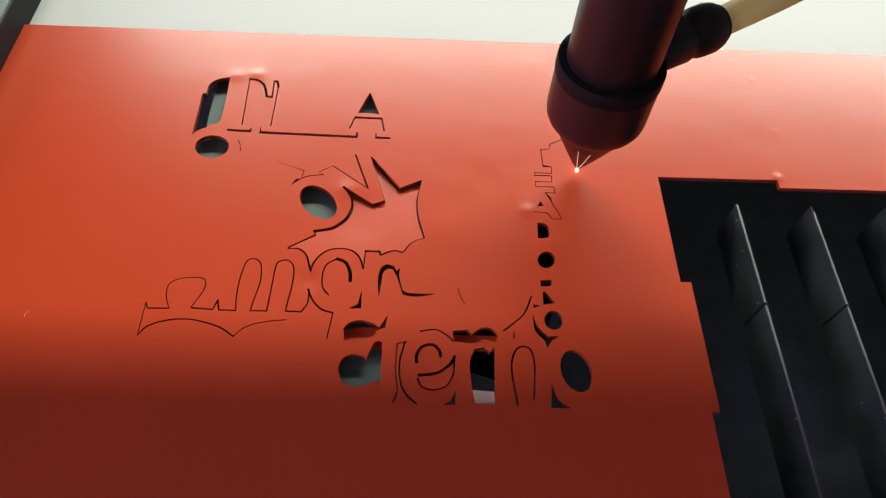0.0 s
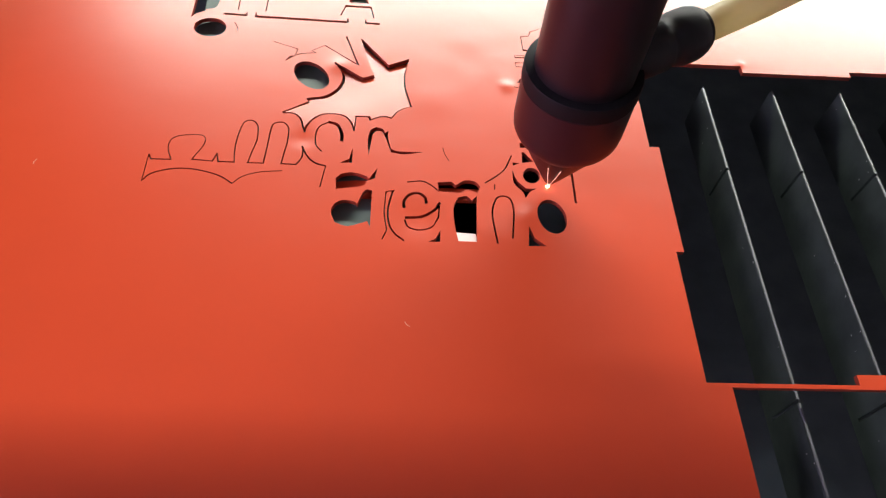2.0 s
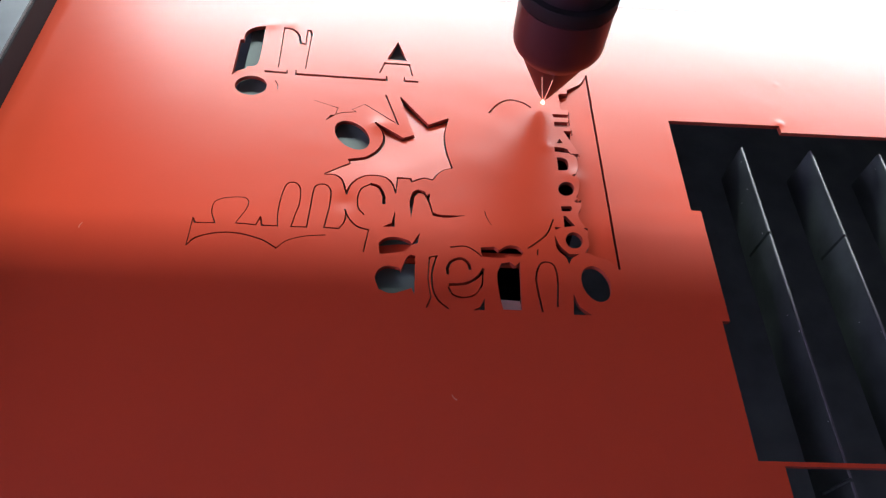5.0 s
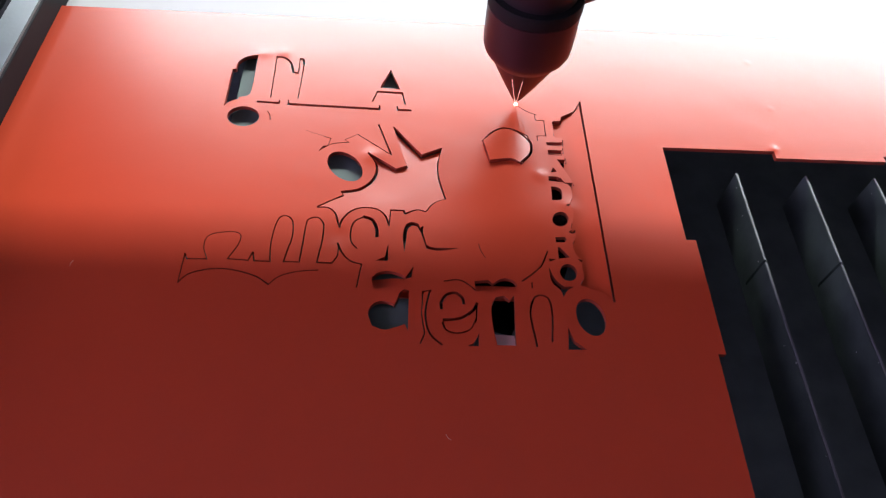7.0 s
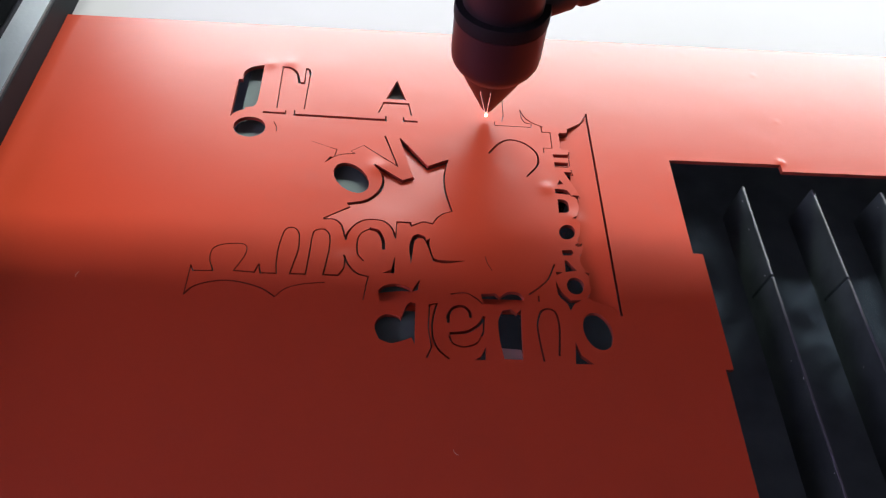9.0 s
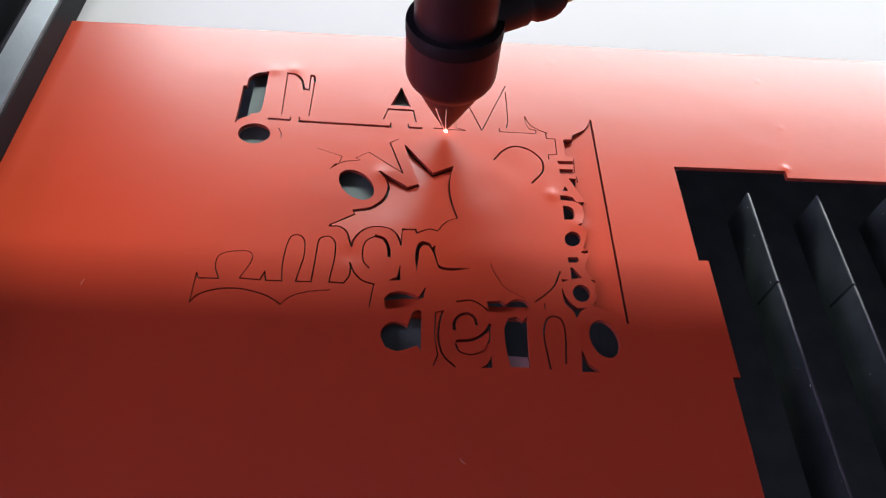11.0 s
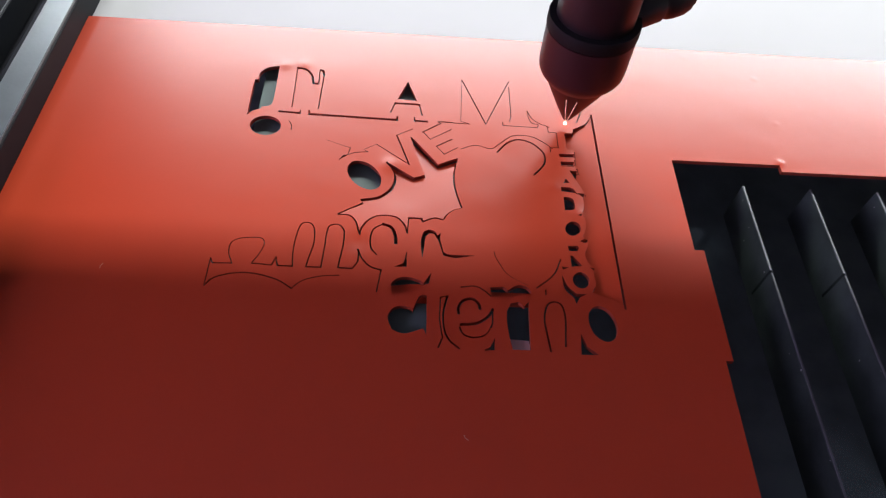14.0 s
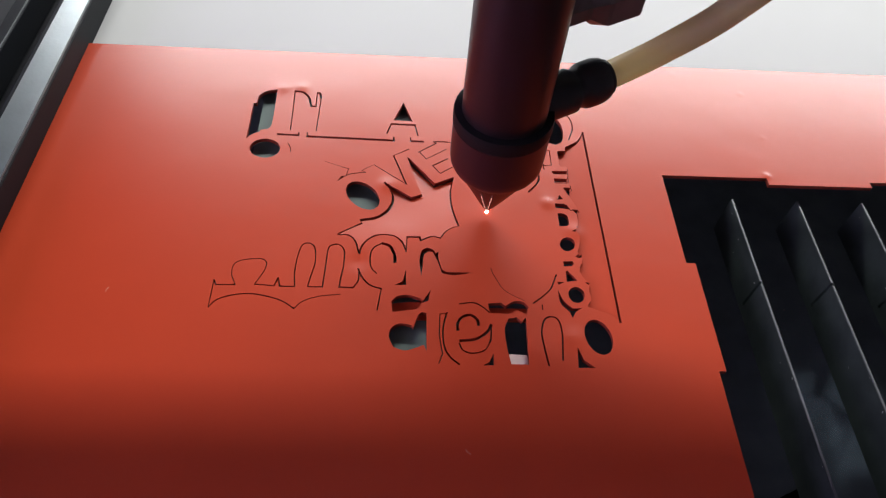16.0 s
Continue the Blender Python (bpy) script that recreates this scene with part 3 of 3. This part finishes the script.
hose_line = spline([Vector(p) for p in ((0.029, 0.0148, 0.0449), (0.036, 0.0182, 0.0462), (0.047, 0.0195, 0.0533), (0.060, 0.018, 0.0672), (0.072, 0.016, 0.088), (0.078, 0.014, 0.12), (0.065, 0.012, 0.15), (0.026, 0.01, 0.165))], 8)
part("hose", pipe(hose_line, 0.0042), HOSE, head, "cream plastic air hose", True)
knob = part("knob", lathe([(0.0035, 0.009), (0.0035, 0.021), (0.0062, 0.0245), (0.0066, 0.0255), (0.0066, 0.036), (0.006, 0.037)], 6, pose(0, 0, 0.0715, 0, 90, 30)), KNOB, head, "grey clamp screw")
part("carriage", block(-0.03, 0.03, 0.0, 0.0448, 0.12, 0.17, 0.002), BLACK, head)
GLINTS = [part("spark", lathe([(0.0002, 0.0001), (0.00048, 0.0003), (0.00048, 0.0006), (0.0002, 0.0008)], 12), SPARK, head, "glowing spark on the card")]
GLINTS.append(part("streak", lathe([(0.00025, 0.001), (0.0002, 0.005)], 8), GLINT_GLOW, head, "thin glowing streak"))
# two glowing lines laid along the nozzle's front in place of its glints
for turn in (-6, -26):
    way = Vector((math.sin(radians(turn)), -math.cos(radians(turn)), 0))
    GLINTS.append(part("nozzle_glint", pipe([way * 0.0012 + Vector((0, 0, 0.0022)), way * 0.0056 + Vector((0, 0, 0.0104)), way * 0.0098 + Vector((0, 0, 0.0188))], 0.00006, 8), GLINT_GLOW, head, "thin glowing line standing in for a glint on the nozzle"))
beam = tagged(part("gantry_beam", block(-0.6, 0.6, 0.045, 0.102, 0.097, 0.21, 0.003), BLACK), "black crossbeam that carries the head", "gantry beam")

# ---- room ----
def wall(name, *box):
    return tagged(part(name, block(*box), WALL), kind="structure")


# unseen room; this wall stands near so the fill fades across the card
WEST = -1.6
wall("floor", WEST, 3, -3, 2.4, -0.95, -0.85)
wall("ceiling", WEST, 3, -3, 2.4, 2.2, 2.3)
wall("wall_east", 3, 3.1, -3, 2.4, -0.95, 2.3)
wall("wall_south", WEST, 3, -3.1, -3, -0.95, 2.3)
wall("wall_north", WEST, 3, 2.4, 2.5, -0.95, 2.3)
wall("wall_west_lower", WEST - 0.1, WEST, -3, 2.4, -0.95, 0.24)
wall("wall_west_upper", WEST - 0.1, WEST, -3, 2.4, 1.1, 2.3)
wall("wall_west_left", WEST - 0.1, WEST, -3, -1.5, 0.24, 1.1)
wall("wall_west_right", WEST - 0.1, WEST, 0.05, 2.4, 0.24, 1.1)
# unseen glowing panel, added to fill the shaded part of the card
tagged(part("backdrop", block(WEST - 0.2, WEST - 0.18, -1.6, 0.15, 0.14, 1.2), GLOW), "glowing panel added behind the wall opening as side fill", kind="structure")
# unseen black panel, added so the cover strip mirrors dark at its far end
lid = tagged(new("reflection_blocker"), "black panel added out of view to darken the rail's reflection", "machine lid")
part("panel", block(-1.0, 1.3, 0.79, 0.805, -0.012, 0.72, 0.003), BLACK, lid)
part("rim", block(-1.0, 1.3, 0.775, 0.79, 0.69, 0.72, 0.002), BLACK, lid)


SPOTS = [
    (0.0, 54.9, 21.8), (0.3, 54.4, 10.8), (0.6, 54.7, -1.6), (0.9, 55.3, -14.7), (1.2, 54.8, -23.5), (1.5, 55.2, -36.3),
    (1.8, 54.3, -36.8), (2.0, 47.4, -35.0), (2.2, 48.8, -27.8), (2.5, 47.4, -25.4), (2.7, 46.9, -20.0), (3.0, 47.6, -14.8),
    (3.3, 45.0, -7.3), (3.5, 47.5, -0.9), (3.6, 46.0, 2.9), (3.7, 41.5, 3.0), (3.8, 40.5, 4.6), (3.9, 41.4, 6.4), (4.0, 33.6, 11.2), (4.1, 33.8, 12.5), (4.2, 35.6, 16.0), (6.3, 39.1, 30.6),
    (6.5, 38.8, 32.5), (6.7, 34.6, 36.2), (6.9, 32.3, 41.3), (7.0, 32.0, 37.9), (7.1, 32.2, 34.7), (7.3, 33.9, 31.5),
    (7.5, 27.4, 33.0), (7.7, 22.5, 32.9), (7.9, 25.6, 36.0), (8.0, 25.6, 39.7), (8.1, 26.3, 44.1), (8.3, 26.2, 52.9),
    (8.5, 25.6, 55.5), (8.7, 23.4, 49.2), (8.9, 20.6, 40.8), (9.0, 19.6, 37.4), (9.2, 16.7, 33.8), (11.3, -1.6, 30.9),
    (11.5, -4.9, 27.0), (11.8, 2.1, 28.1), (12.0, 4.3, 25.4), (12.1, 1.5, 23.4), (12.4, 1.8, 17.3), (12.5, 4.5, 19.1), (12.7, 8.6, 20.4),
    (13.0, 17.1, 21.4), (13.3, 24.2, 29.4), (13.6, 35.4, 26.1), (13.8, 39.5, 22.3), (13.9, 44.5, 32.7), (14.0, 44.7, 35.4), (14.1, 47.0, 38.0), (14.2, 47.4, 40.9), (14.3, 48.4, 45.4), (14.5, 48.3, 51.3),
    (14.8, 39.4, 55.5), (15.1, 38.8, 44.0), (15.4, 43.8, 34.7), (15.5, 42.4, 33.5), (15.6, 31.9, 20.0), (15.7, 21.6, 7.1), (15.8, 19.5, 2.7), (16.0, 17.0, 0.9),
]


def motions():
    walk(head, [(t, pose(x / 1000, y / 1000, 0)) for t, x, y in SPOTS])
    walk(beam, [(t, pose(0, y / 1000, 0)) for t, x, y in SPOTS])

    # the beam is off while the head travels from one cut to the next
    for ob in GLINTS:
        rows = [(0, 0)]
        for a, b in ((3.9, 4.0), (13.8, 13.9), (15.5, 15.7)):
            rows += [(a - 0.1, 0), (a, 0.012), (b, 0.012), (b + 0.1, 0)]
        walk(ob, [(t, pose(0, 0, up)) for t, up in rows + [(16, 0)]])
    for ob, (t, span, x, y) in zip(SMOKES, PUFFS):
        keys = [(t - span, x - 0.085, y + 0.02, -0.03, -20), (t, x, y, -0.017, 0), (t + span, x + 0.05, y - 0.1, -0.12, 25)]
        times = sorted({0.0, 16.0} | {k[0] for k in keys if 0 < k[0] < 16})
        rows = [[float(np.interp(w, [k[0] for k in keys], [k[n] for k in keys])) for n in range(1, 5)] for w in times]
        walk(ob, [(w, pose(px, py, pz, 0, 0, turn)) for w, (px, py, pz, turn) in zip(times, rows)])

    def drop(ids, start, end):
        for n, k in enumerate(ids):
            if k in PIECES:
                depth = -0.0014 if max(v.co.x for v in PIECES[k].data.vertices) < 0.014 else -0.298
                t = start + (end - start) * n / max(1, len(ids) - 1)
                walk(PIECES[k], [(0, pose(0, 0, 0)), (t, pose(0, 0, 0)), (t + 0.1, pose(0, 0, depth)), (16, pose(0, 0, depth))])

    PIECES[line[0]].location.z = -0.298
    flat = pose(0, 0, 0)
    drop(line[1:], 0.1, 1.5)
    drop(gap5, 2.3, 2.3)
    drop(gap4, 2.6, 2.6)
    drop(gap3, 2.9, 2.9)
    drop(gap2, 3.2, 3.2)
    drop(Dgap, 3.6, 3.6)
    drop(Alow, 3.7, 3.7)
    drop(Agap, 3.8, 3.8)
    drop(bar2, 3.9, 3.9)
    drop(bar1, 4.0, 4.0)
    edge = Matrix.Translation((0.055, 0, 0))
    sunk = edge @ pose(0, 0, -0.0001, 0, -9, 0) @ edge.inverted()
    walk(PIECES[side_strip[0]], [(0, flat), (3.4, flat), (4.0, sunk), (16, sunk)])
    drop(carc, 4.6, 5.4)
    c = Matrix.Translation((0.029, 0.018, 0))
    tipped = c @ pose(-0.0003, -0.0003, 0.0008, -3, 4.5, 0) @ c.inverted()
    walk(PIECES[pent[0]], [(0, flat), (5.4, flat), (5.9, tipped), (7.4, tipped), (8.1, flat), (16, flat)])
    drop(notch, 5.8, 6.4)
    drop(mcurve, 6.5, 6.8)
    drop(mleg, 6.95, 7.2)
    drop(mfoot, 7.3, 7.7)
    drop(mstem, 7.9, 8.4)
    drop(mdiag, 8.7, 9.1)
    drop(mdiag2, 9.4, 9.8)
    drop(mstem2, 10.0, 10.6)
    drop(heart_low, 10.1, 10.6)
    drop(footM, 10.6, 10.8)
    drop(Vtop, 10.9, 11.2)
    drop(E1, 11.3, 11.7)
    drop(E3, 11.5, 11.9)
    drop(E4, 12.05, 12.5)
    drop(E2, 12.0, 12.4)
    drop(heart, 12.6, 13.6)
    drop(oright, 13.9, 14.4)
    drop(oleft, 14.8, 15.2)
    drop(baseM, 15.1, 15.3)
    drop(ohole, 15.42, 15.42)


motions()
